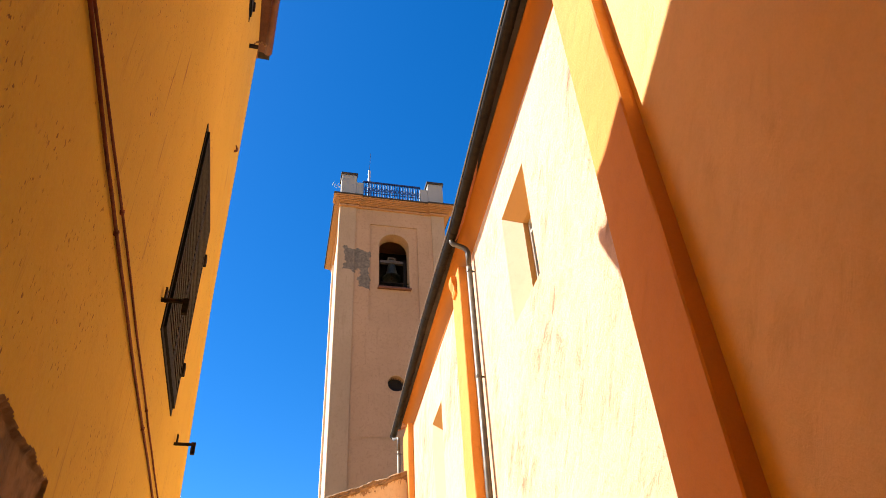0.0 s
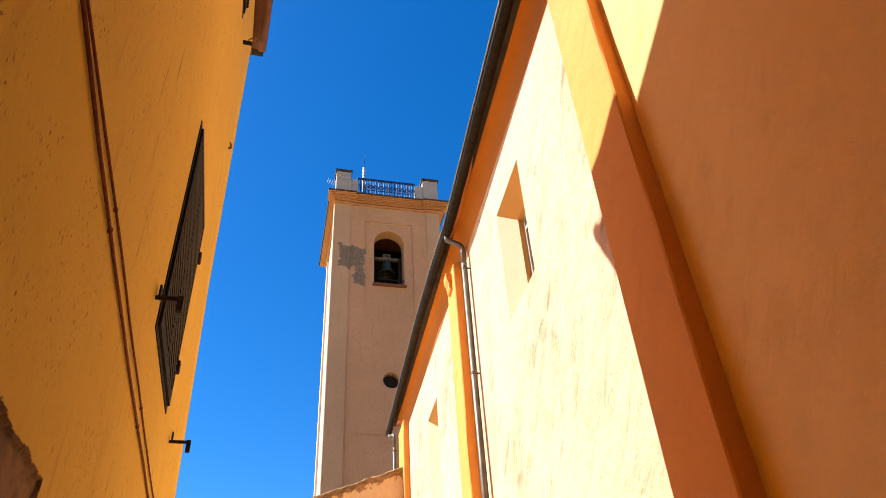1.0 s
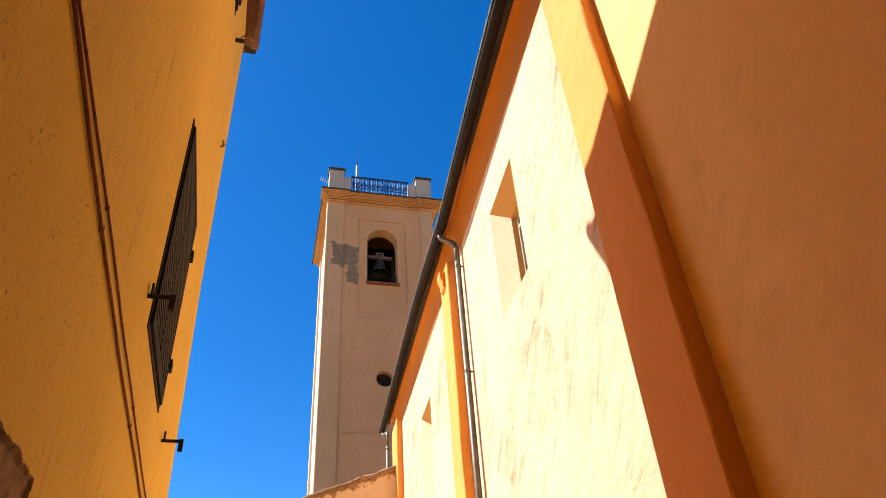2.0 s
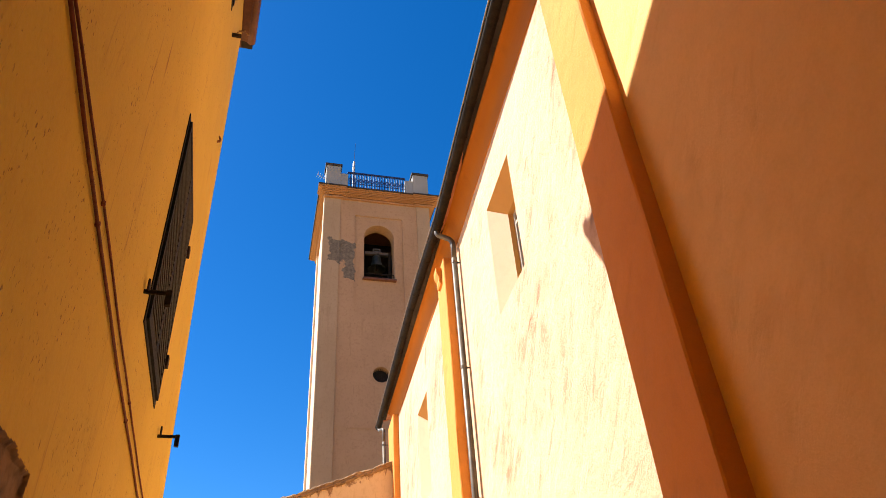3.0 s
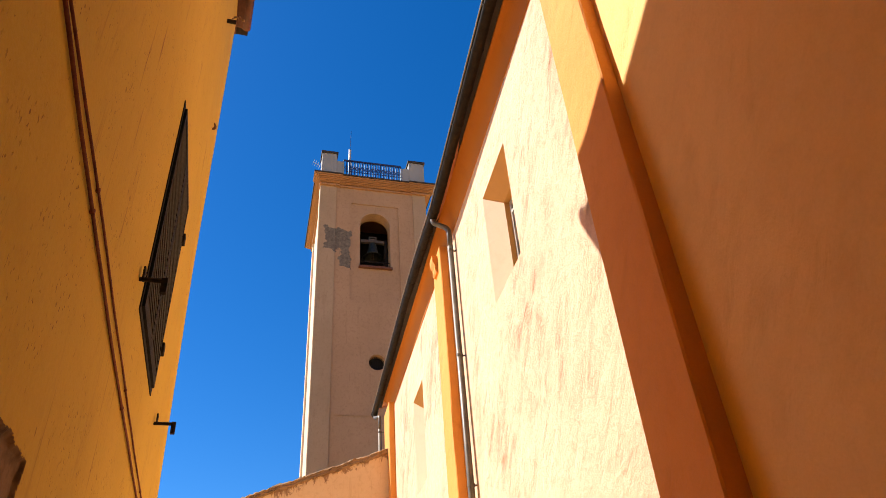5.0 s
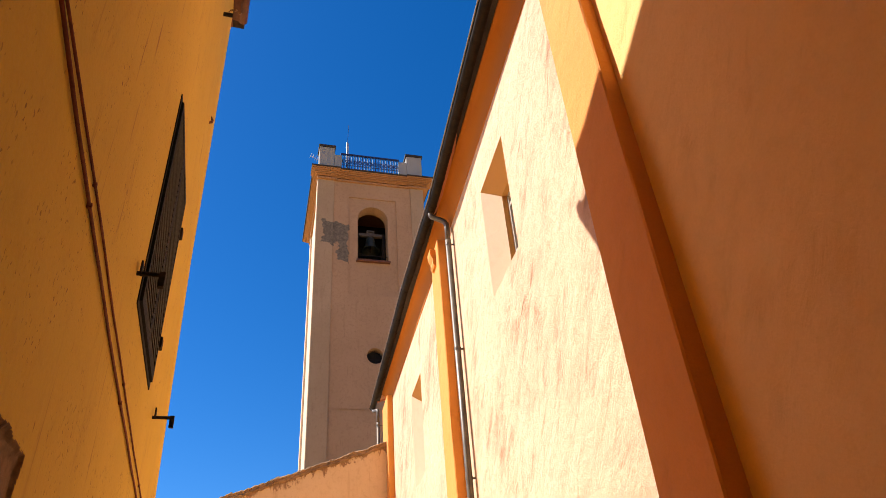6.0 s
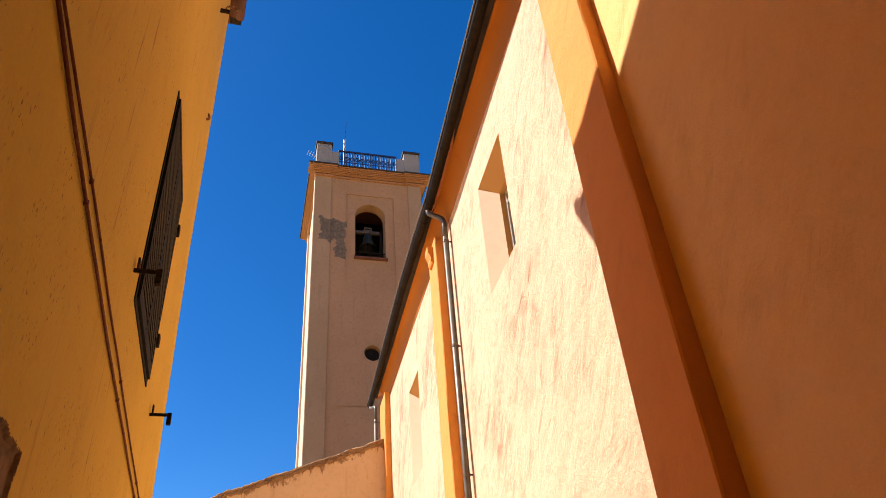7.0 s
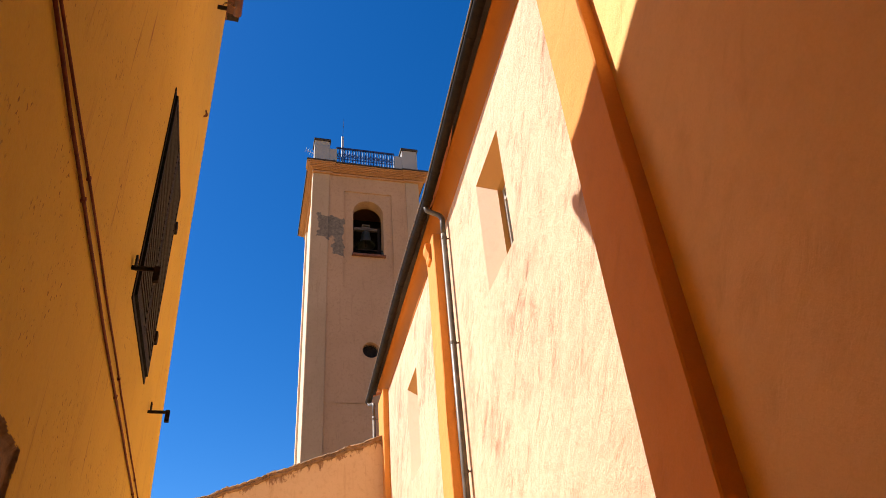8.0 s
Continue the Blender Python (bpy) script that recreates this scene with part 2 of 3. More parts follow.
def box(bm, x0, x1, y0, y1, z0, z1, bev=0.0):
    r = bmesh.ops.create_cube(bm, size=1.0)
    for v in r["verts"]:
        v.co = ((x0 + x1) / 2 + v.co.x * (x1 - x0), (y0 + y1) / 2 + v.co.y * (y1 - y0), (z0 + z1) / 2 + v.co.z * (z1 - z0))
    if bev:
        es = list({e for v in r["verts"] for e in v.link_edges})
        bmesh.ops.bevel(bm, geom=es, offset=bev, segments=2, affect="EDGES", profile=0.6)
    return bm


def boxed(*a, **k):
    return box(bmesh.new(), *a, **k)


def tube(bm, pts, r, seg=12, caps=True):
    """A round bar along pts; r a number or one for each point."""
    pts = [Vector(p) for p in pts]
    rings = []
    for i, p in enumerate(pts):
        d = (pts[min(i + 1, len(pts) - 1)] - pts[max(i - 1, 0)]).normalized()
        a = d.orthogonal().normalized() if not rings else (side - d * side.dot(d)).normalized()
        side = a
        b = d.cross(a)
        rr = r[i] if isinstance(r, (list, tuple)) else r
        rings.append([bm.verts.new(p + (a * math.cos(k * math.tau / seg) + b * math.sin(k * math.tau / seg)) * rr) for k in range(seg)])
    for q, s in zip(rings, rings[1:]):
        for k in range(seg):
            bm.faces.new((q[k], q[(k + 1) % seg], s[(k + 1) % seg], s[k]))
    if caps:
        bm.faces.new(rings[0][::-1])
        bm.faces.new(rings[-1])
    return bm


def bend(pts, radius=0.08, steps=5):
    """Rounds the corners of a line of points."""
    pts = [Vector(p) for p in pts]
    out = [pts[0]]
    for a, b, c in zip(pts, pts[1:], pts[2:]):
        r = min(radius, (a - b).length * 0.45, (c - b).length * 0.45)
        p, q = b + (a - b).normalized() * r, b + (c - b).normalized() * r
        for i in range(steps + 1):
            t = i / steps
            out.append(p * (1 - t) ** 2 + b * 2 * t * (1 - t) + q * t * t)
    return out + [pts[-1]]


def sweep(bm, profile, stations, closed=False):
    """Joins copies of a profile, each placed by a function from (u, v) to a point."""
    rings = [[bm.verts.new(f(u, v)) for u, v in profile] for f in stations]
    n = len(profile)
    for q, s in zip(rings, rings[1:]):
        for k in range(n if closed else n - 1):
            bm.faces.new((q[k], q[(k + 1) % n], s[(k + 1) % n], s[k]))
    if closed:
        bm.faces.new(rings[0][::-1])
        bm.faces.new(rings[-1])
    return bm


def slab(y0, y1, z0, z1, x0, x1, holes=(), levels=()):
    """An upright wall between x0 (face) and x1 (back) with rectangular holes (ya, yb, za, zb)."""
    bm = bmesh.new()
    ys = sorted({y0, y1, *[v for h in holes for v in h[:2]]})
    zs = sorted({z0, z1, *levels, *[v for h in holes for v in h[2:]]})
    def quad(*p):
        bm.faces.new([bm.verts.new(c) for c in p])
    for ya, yb in zip(ys, ys[1:]):
        for za, zb in zip(zs, zs[1:]):
            cy, cz = (ya + yb) / 2, (za + zb) / 2
            if any(h[0] < cy < h[1] and h[2] < cz < h[3] for h in holes):
                continue
            for x in (x0, x1):
                quad((x, ya, za), (x, yb, za), (x, yb, zb), (x, ya, zb))
    for ya, yb, za, zb in [(y0, y1, z0, z1), *holes]:
        cut = [z for z in zs if za <= z <= zb]
        for p, q in zip(cut, cut[1:]):
            for y in (ya, yb):
                quad((x0, y, p), (x1, y, p), (x1, y, q), (x0, y, q))
        quad((x0, ya, za), (x1, ya, za), (x1, yb, za), (x0, yb, za))
        quad((x0, ya, zb), (x1, ya, zb), (x1, yb, zb), (x0, yb, zb))
    bmesh.ops.remove_doubles(bm, verts=bm.verts, dist=1e-5)
    return bm


def line(y, pts):
    return float(np.interp(y, [p[0] for p in pts], [p[1] for p in pts]))


# ---------------------------------------------------------------- ground
def ground():
    # paving is out of view; its strong ochre is set to bounce warm light
    g = part("ground", boxed(-2500, 2500, -2500, 2500, -0.4, 0.0), M_STONE)
    tagged(g, "unseen alley paving, strong ochre to bounce warm light", "ground", kind="structure")


ground()

# unseen wall added behind the camera: blocks blue sky, bounces warm light
part("bounce_wall_south", boxed(-7.0, 8.0, -6.6, -6.0, 0, 13.0), M_SMOOTH_SHADED)
tagged(bpy.data.objects["bounce_wall_south"], "unseen plain cream wall added to block sky and bounce warm light", "wall", kind="structure")

# ---------------------------------------------------------------- church side
X, XP = 2.10, 1.966            # wall face, pilaster face
COVE = [(-9, 6.20), (4, 6.26), (8, 6.29), (10.4, 6.34), (16.5, 6.56)]
GUTTER = [(-9, 6.75), (4.25, 6.68), (5.3, 6.645), (7.97, 6.555), (9.5, 6.72), (11.2, 6.83), (17.3, 6.92)]
GX = 0.30                     # gutter axis out from the wall
END = 16.6
church = thing("church", pose(0, 0, 0), "church side wall in sunlit cream and apricot render", "church")
WINDOWS = [(5.50, 6.55, 3.96 + H, 5.54 + H), (11.6, 12.72, 3.49 + H, 5.32 + H)]
part("wall", slab(3.3, END, 0, 8.4, X, X + 0.62, WINDOWS), M_CREAM, church, "cream rendered wall with flaking patches")


def leaning(bm):
    for v in bm.verts:
        if v.co.x < X + 0.1:
            v.co.x += 0.0085 * (3.3 - v.co.z)
    return bm


part("wall", leaning(slab(-9, 3.3, 0, 8.4, X, X + 0.62)), M_SMOOTH_SHADED, church, "smooth cream rendered wall, tinted warmer for its shade")


def pilaster(y0, y1, seed):
    bm = bmesh.new()
    top, rows = line(y0, COVE) + H + 0.02, 60
    prof = [(X + 0.05, y0), (XP + 0.012, y0), (XP, y0 + 0.012), (XP, y1 - 0.012), (XP + 0.012, y1), (X + 0.05, y1)]
    rings = []
    for i in range(rows + 1):
        z = top * i / rows
        w = [noise.noise(Vector((seed + k * 3, 0, z * 1.3))) * 0.009 + noise.noise(Vector((seed, k, z * 6))) * 0.003 for k in range(6)]
        rings.append([bm.verts.new((x + (w[k] * 0.6 if 0 < k < 5 else 0), y + (w[k] if 0 < k < 5 else 0), z)) for k, (x, y) in enumerate(prof)])
    for q, s in zip(rings, rings[1:]):
        for k in range(5):
            bm.faces.new((q[k], q[k + 1], s[k + 1], s[k]))
    return part("pilaster", bm, M_APRICOT, church, "apricot rendered pilaster")


PILASTERS = [(-2.9, -2.3), (2.985, 3.615), (8.72, 9.32), (15.6, END)]
for i, (a, b) in enumerate(PILASTERS):
    pilaster(a, b, i * 7.3)


def corbel(y0, y1, z0, z1):
    bm = bmesh.new()
    prof = [(XP + 0.01, z0), (XP - 0.03, z0 + 0.01), (XP - 0.05, z0 + 0.06), (XP - 0.045, z0 + 0.12), (XP - 0.085, z1 - 0.1), (XP - 0.09, z1), (XP + 0.01, z1)]
    sweep(bm, prof, [(lambda u, v, y=y: (u, y, v)) for y in (y0, y1)], True)
    part("corbel", bm, M_APRICOT, church, "small moulded corbel at the pilaster's head")


corbel(8.92, 9.14, 5.95 + H, 6.27 + H)


def cove():
    prof = [(X, -0.035), (X - 0.012, -0.03), (X - 0.014, 0.0)]
    for i in range(11):
        a = i / 10 * math.pi / 2
        prof.append((X - 0.014 - 0.128 * (1 - math.cos(a)), 0.0 + 0.36 * math.sin(a)))
    prof += [(X - 0.158, 0.365), (X - 0.158, 0.42), (X, 0.42)]
    bm = bmesh.new()
    ys = np.arange(-9, END + 0.21, 0.5)
    sweep(bm, prof, [(lambda u, v, y=y: (u, y, line(y, COVE) + H + v)) for y in ys], True)
    part("eaves_cove", bm, M_COVE_SHADE, church, "orange plaster cove under the eaves, deepened for shade", smooth=False)


cove()


def gap_shade_strip():
    # added dark strip that draws the shade in the gap behind the gutter
    bm = bmesh.new()
    sweep(bm, [(X - 0.29, 0.40), (X - 0.29, 0.43), (X - 0.15, 0.43), (X - 0.15, 0.40)],
          [(lambda u, v, y=y: (u, y, line(y, COVE) + H + v)) for y in np.arange(-9, END + 0.9, 0.5)], True)
    part("gap_shade_strip", bm, M_CAP, church, "dark strip for the shaded gap between cove and gutter")


gap_shade_strip()


def church_roof():
    bm = bmesh.new()
    zs = lambda y: line(y, GUTTER) + H + 0.05
    sweep(bm, [(X - 0.29, 0.0), (X - 0.29, 0.04), (X + 6, 2.1), (X + 6, 2.05)],
          [(lambda u, v, y=y: (u, y, zs(y) + v)) for y in np.arange(-9, END + 0.9, 0.5)], True)
    roof = part("roof", bm, M_TILE, church, "terracotta tiled roof edge")
    bm = bmesh.new()
    arc = [(math.cos(a) * 0.085, math.sin(a) * 0.075) for a in np.linspace(0, math.pi, 7)]
    arc += [(p[0] * 0.82, p[1] * 0.8) for p in arc[::-1]]
    sweep(bm, arc, [lambda u, v: (-0.06, u, v), lambda u, v: (0.40, u * 0.85, v * 0.85 + 0.135)], True)
    first = part("roof_tile", bm, M_TILE, roof)
    first.matrix_basis = pose(X - 0.25, -1.0, zs(-1.0) + 0.05)
    for i in range(1, 86):
        y = -1.0 + i * 0.215
        share("roof_tile", first.data, roof, pose(X - 0.25 + random.uniform(-0.015, 0.015), y, zs(y) + 0.05, 0, 0, random.uniform(-3, 3)))


church_roof()


def church_window(y0, y1, z0, z1):
    """A splayed embrasure with the window at its back."""
    d, k = 0.20, 0.23
    bm = bmesh.new()
    loops = []
    for x, o in ((X, 0.0), (X + d, k), (X + 0.45, k)):
        loops.append([bm.verts.new((x, y, z)) for y, z in ((y0 + o, z0 + o), (y1 - o, z0 + o), (y1 - o, z1 - o), (y0 + o, z1 - o))])
    for depth, (q, r) in enumerate(zip(loops, loops[1:])):
        for i in range(4):
            # head and inner faces take the shade-toned render
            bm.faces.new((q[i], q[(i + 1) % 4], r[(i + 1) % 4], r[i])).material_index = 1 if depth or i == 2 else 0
    part("embrasure", bm, [M_REVEAL, M_REVEAL_SHADE], church, "splayed cream window recess, its head darkened to ochre for shade")
    y0, y1, z0, z1 = y0 + k - 0.02, y1 - k + 0.02, z0 + k - 0.02, z1 - k + 0.02
    w = part("window", slab(y0 - 0.01, y1 + 0.01, z0 - 0.01, z1 + 0.01, X + 0.265, X + 0.325, [(y0 + 0.07, y1 - 0.07, z0 + 0.07, z1 - 0.07)]), M_FRAME, church, "grey painted window frame in a deep recess")
    part("mullion", boxed(X + 0.267, X + 0.32, (y0 + y1) / 2 - 0.025, (y0 + y1) / 2 + 0.025, z0 + 0.07, z1 - 0.07), M_FRAME, w)
    part("transom", boxed(X + 0.269, X + 0.318, y0 + 0.07, y1 - 0.07, z0 + 0.95, z0 + 0.99), M_FRAME, w)
    part("pane", boxed(X + 0.29, X + 0.296, y0 + 0.06, y1 - 0.06, z0 + 0.06, z1 - 0.06), M_GLASS, w, "dark glass")
    part("backing", boxed(X + 0.6, X + 0.66, y0 - 0.2, y1 + 0.2, z0 - 0.2, z1 + 0.2), M_DARK, w)


for w in WINDOWS:
    church_window(*w)


def gutter():
    t = thing("gutter", pose(X - GX, -6, line(-6, GUTTER) + H), "weathered half-round metal gutter under the church eaves, near black for shade", "gutter")
    inv = t.matrix_basis.inverted()
    R = 0.075
    prof = [(math.cos(a) * R, math.sin(a) * R) for a in np.linspace(math.pi, math.tau, 13)]
    prof = [(-R - 0.012, 0.008), (-R - 0.004, 0.016)] + prof + [(p[0] * 0.94, p[1] * 0.94) for p in prof[::-1]]
    joints = [-6, 0.0, 2.9, 5.75, 8.6, 11.5, 14.3, 17.4]
    for a, b in zip(joints, joints[1:]):
        bm = bmesh.new()
        ys = np.linspace(a, b + 0.03, 8)
        sweep(bm, prof, [(lambda u, v, y=y: inv @ Vector((X - GX + u, y, line(y, GUTTER) + H + v))) for y in ys], True)
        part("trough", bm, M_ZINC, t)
    # pale bead carries the sunlit highlight along the gutter's rim
    bm = bmesh.new()
    tube(bm, [inv @ Vector((X - GX - R - 0.010, y, line(y, GUTTER) + H + 0.010)) for y in np.arange(-6, 17.4, 0.4)], 0.011, 8)
    part("bead", bm, M_LIT_LIP, t, "rolled front edge, pale for its lit rim", smooth=True)
    bm = bmesh.new()
    ring = [(math.cos(a) * (R + 0.006), math.sin(a) * (R + 0.006)) for a in np.linspace(math.pi * 0.98, math.tau, 12)]
    ring += [(p[0] * 0.95, p[1] * 0.95) for p in ring[::-1]]
    sweep(bm, ring, [lambda u, v: (u, -0.012, v), lambda u, v: (u, 0.012, v)], True)
    first = part("bracket", bm, M_ZINC, t, "flat metal strap")
    first.matrix_basis = inv @ pose(X - GX, -5.7, line(-5.7, GUTTER) + H)
    for i in range(1, 39):
        y = -5.7 + i * 0.6 + random.uniform(-0.04, 0.04)
        share("bracket", first.data, t, inv @ pose(X - GX, y, line(y, GUTTER) + H))
    bm = bmesh.new()
    half = [(math.cos(a) * R, math.sin(a) * R) for a in np.linspace(math.pi, math.tau, 13)]
    sweep(bm, half, [lambda u, v: inv @ Vector((X - GX + u, 17.43, line(17.4, GUTTER) + H + v)), lambda u, v: inv @ Vector((X - GX + u, 17.44, line(17.4, GUTTER) + H + v))], True)
    part("end_cap", bm, M_ZINC, t)


gutter()


def downpipe(y, yt, foot, label, px=X - 0.08):
    t = thing("downpipe", pose(px, y, foot), label, "drainpipe", "church downpipes")
    zt = line(yt, GUTTER) + H
    o = Vector((px, y, foot))
    pts = [Vector((X - GX, yt, zt - 0.02)), Vector((X - GX, yt, zt - 0.13)), Vector((px, y, zt - 0.30)), Vector((px, y, zt - 0.75))]
    part("elbow", tube(bmesh.new(), bend([p - o for p in pts], 0.09, 6), 0.041, 16), M_PIPE, t, smooth=True)
    part("pipe", tube(bmesh.new(), [(0, 0, zt - 0.64 - foot), (0, 0, 0)], 0.043, 18), M_PIPE, t, smooth=True)
    for z in np.arange(zt - 0.72, foot + 0.3, -1.75):
        bm = tube(bmesh.new(), [(0, 0, z - foot - 0.02), (0, 0, z - foot + 0.02)], 0.048, 18)
        box(bm, 0.043, 0.12, -0.008, 0.008, z - foot - 0.01, z - foot + 0.01)
        part("clamp", bm, M_PIPE, t)


downpipe(8.2, 8.3, 0.0, "galvanised round downpipe beside an apricot pilaster")
downpipe(16.75, 17.3, 0.0, "galvanised round downpipe at the church corner", 1.87)

# ---------------------------------------------------------------- garden wall at the end
def garden_wall():
    t = thing("garden_wall", pose(XP, 15.94, 0), "ochre rendered wall with a crumbling sloped top", "wall")
    bm = bmesh.new()
    xs = np.linspace(0.0, -6.0, 120)
    top = lambda x: 5.51 + H + 0.335 * x + noise.noise(Vector((x * 3, 0, 5))) * 0.03 + noise.noise(Vector((x * 11, 0, 9))) * 0.012
    sweep(bm, [(0, 0), (0, 1), (0.35, 1), (0.35, 0)], [(lambda u, v, x=x: (x, u, v * (top(x) - 0.05))) for x in xs], True)
    part("masonry", bm, M_GARDEN, t)
    bm = bmesh.new()
    sweep(bm, [(-0.02, -0.15), (-0.05, -0.11), (-0.035, -0.07), (-0.055, -0.03), (-0.01, 0.0), (0.36, 0.01), (0.38, -0.06)],
          [(lambda u, v, x=x: (x, u + noise.noise(Vector((x * 9, u * 5, 1))) * 0.03, top(x) + v + noise.noise(Vector((x * 14, u * 9 + v * 30, 3))) * 0.03)) for x in np.linspace(0.0, -6.0, 300)], True)
    part("coping", bm, M_BARE, t, "crumbling brown mortar edge")


garden_wall()

# ---------------------------------------------------------------- amber house
house = thing("house", pose(-0.48, 0, 0, 0, 0, 6.06), "amber rendered house with dark shutters and a tiled eave", "house")
LEN, EAVE, TOP = 5.20, 5.30, 6.85 + H


def house_wall():
    a, b, c, d = 0.1, 2.1, 0.05 + H, 0.8 + H      # stretch with the fallen render
    def battered(bm):
        for v in bm.verts:                        # the free corner spreads towards its foot
            if v.co.y > LEN - 0.01:
                v.co.y += max(1 - v.co.z / 5.0, 0) * 1.0 + max(1 - abs(v.co.z - 5.0) / 5.0, 0) * 0.05
        return bm
    part("wall", battered(slab(-9, LEN, 0, TOP, -0.055, -5.0, levels=(5.0,))), M_AMBER, house)
    part("render_coat", battered(slab(-9, LEN, 0, TOP, 0, -0.06, [(a, b, c, d)], (5.0,))), M_AMBER, house, "amber render with small flaked pits")
    bm = bmesh.new()
    ny, nz = 420, 160
    grid = []
    for j in range(nz + 1):
        for i in range(ny + 1):
            y, z = a + (b - a) * i / ny, c + (d - c) * j / nz
            rag = noise.noise(Vector((y * 6, z * 6, 2))) * 0.022 + noise.noise(Vector((y * 17, z * 17, 7))) * 0.010 + noise.noise(Vector((y * 50, z * 50, 3))) * 0.004
            edge = max(z - (0.60 + H), (y - 1.84) * 0.9) + rag
            deep = min(max(-edge / 0.010, 0), 1)
            rough = noise.noise(Vector((y * 24, z * 24, 1))) * 0.006 + noise.noise(Vector((y * 8, z * 8, 5))) * 0.006
            grid.append((bm.verts.new((-deep * (0.012 + rough * 0.6), y, z)), deep))
    for j in range(nz):
        for i in range(ny):
            k = j * (ny + 1) + i
            q = [grid[k], grid[k + 1], grid[k + ny + 2], grid[k + ny + 1]]
            f = bm.faces.new([v for v, _ in q])
            f.material_index = 1 if sum(e for _, e in q) > 0.3 else 0
    part("fallen_render", bm, [M_AMBER, M_BARE], house, "ragged hole in the render baring brown mortar")


house_wall()


def house_roof():
    """Eave with an under-board, a red-brown gutter and clay tiles; the unseen near stretch spreads outward to set the
    shadow edge on the church.
    """
    out = [(-9, 0.9), (0, 0.9), (3.38, 0.435), (4.62, 0.19), (EAVE + 0.02, 0.155)]
    bm = bmesh.new()
    ys = [-9, 0, 3.38, 4.62, EAVE + 0.04]
    sweep(bm, [(0.0, 0.0), (1.0, 0.03), (1.0, 0.06), (0.0, 0.12)],
          [(lambda u, v, y=y: (-5.0 * (1 - u) + (line(y, out) - 0.06) * u, y, 6.83 + H + v + (1 - u) * 1.2)) for y in ys], True)
    roof = part("roof", bm, M_SILL, house, "brown tiled roof edge")
    bm = bmesh.new()
    arc = [(math.cos(a) * 0.08, math.sin(a) * 0.07) for a in np.linspace(0, math.pi, 7)]
    arc += [(p[0] * 0.82, p[1] * 0.8) for p in arc[::-1]]
    sweep(bm, arc, [lambda u, v: (0.02, u, v), lambda u, v: (-0.42, u * 0.85, v * 0.85 + 0.10)], True)
    first = part("roof_tile", bm, M_TILE, roof)
    first.matrix_basis = pose(line(EAVE - 0.09, out) - 0.10, EAVE - 0.09, 6.885 + H)
    for i in range(1, 34):
        y = EAVE - 0.09 - i * 0.205
        share("roof_tile", first.data, roof, pose(line(y, out) - 0.10 + random.uniform(-0.01, 0.01), y, 6.885 + H, 0, 0, random.uniform(-3, 3)))
    bm = bmesh.new()
    R = 0.048
    prof = [(math.cos(a) * R, math.sin(a) * R) for a in np.linspace(math.pi, math.tau, 11)]
    prof += [(p[0] * 0.93, p[1] * 0.93) for p in prof[::-1]]
    sweep(bm, prof, [(lambda u, v, y=y: (line(y, out) - 0.043 + u, y, 6.89 + H + v)) for y in (1.0, 3.38, 4.62, EAVE + 0.05)], True)
    part("eave_gutter", bm, M_COPPER, house, "red-brown half-round gutter")
    part("end_eave", boxed(-2.2, 0.0, LEN - 0.1, EAVE + 0.145, 6.872 + H, 6.93 + H, bev=0.006), M_SILL, house, "brown board under the end of the roof")
    part("gutter_end_box", boxed(0.0, 0.13, EAVE + 0.045, EAVE + 0.145, 6.88 + H, 6.99 + H, bev=0.004), M_IRON, house, "dark metal end box")


house_roof()


def shutters(s0, s1, z0, z1, label):
    t = thing("window_shutters", house.matrix_basis @ pose(0, s0, z0), label, "shutters", "house shutters")
    w, h = s1 - s0, z1 - z0
    surround = slab(-0.02, w + 0.02, -0.02, h + 0.02, 0.006, -0.02, [(0.012, w - 0.012, 0.012, h - 0.012)])
    part("casing", surround, M_SHUTTER, t)
    part("backing", boxed(-0.01, 0.002, 0.0, w, 0.0, h), M_IRON, t)
    lw = w / 2 - 0.014
    slat = bmesh.new()
    box(slat, -0.012, 0.012, 0, lw - 0.064, -0.0035, 0.0035)
    bmesh.ops.rotate(slat, verts=slat.verts, cent=(0, 0, 0), matrix=Matrix.Rotation(radians(48), 3, "Y"))
    me = None
    for k in range(2):
        leaf = part("leaf", slab(0, lw, 0.015, h - 0.015, 0.020, 0.003, [(0.032, lw - 0.032, 0.07, h - 0.06)]), M_SHUTTER, t, "louvred leaf")
        leaf.matrix_basis = pose(0, 0.012 + k * (lw + 0.004), 0)
        for za, zb in ((0.07, h - 0.06),):
            n = max(int((zb - za) / 0.045), 1)
            for i in range(n):
                m = pose(0.011, 0.032, za + (i + 0.5) * (zb - za) / n)
                if me is None:
                    o = part("slat", slat, M_SLAT, leaf, "greyed slat")
                    o.matrix_basis, me = m, o.data
                else:
                    share("slat", me, leaf, m)
    for y in (w + 0.002,):
        for z in (h * 0.2, h * 0.8):
            part("hinge", boxed(0.0, 0.035, y - 0.03, y + 0.03, z - 0.035, z + 0.035, bev=0.006), M_IRON, t, "black iron hinge")
    return t


shutters(2.98, 3.96, 1.70 + H, 3.07 + H, "closed dark louvred shutters on the amber wall")
shutters(2.86, 3.86, 5.42 + H, 6.40 + H, "closed dark louvred shutters below the eave")


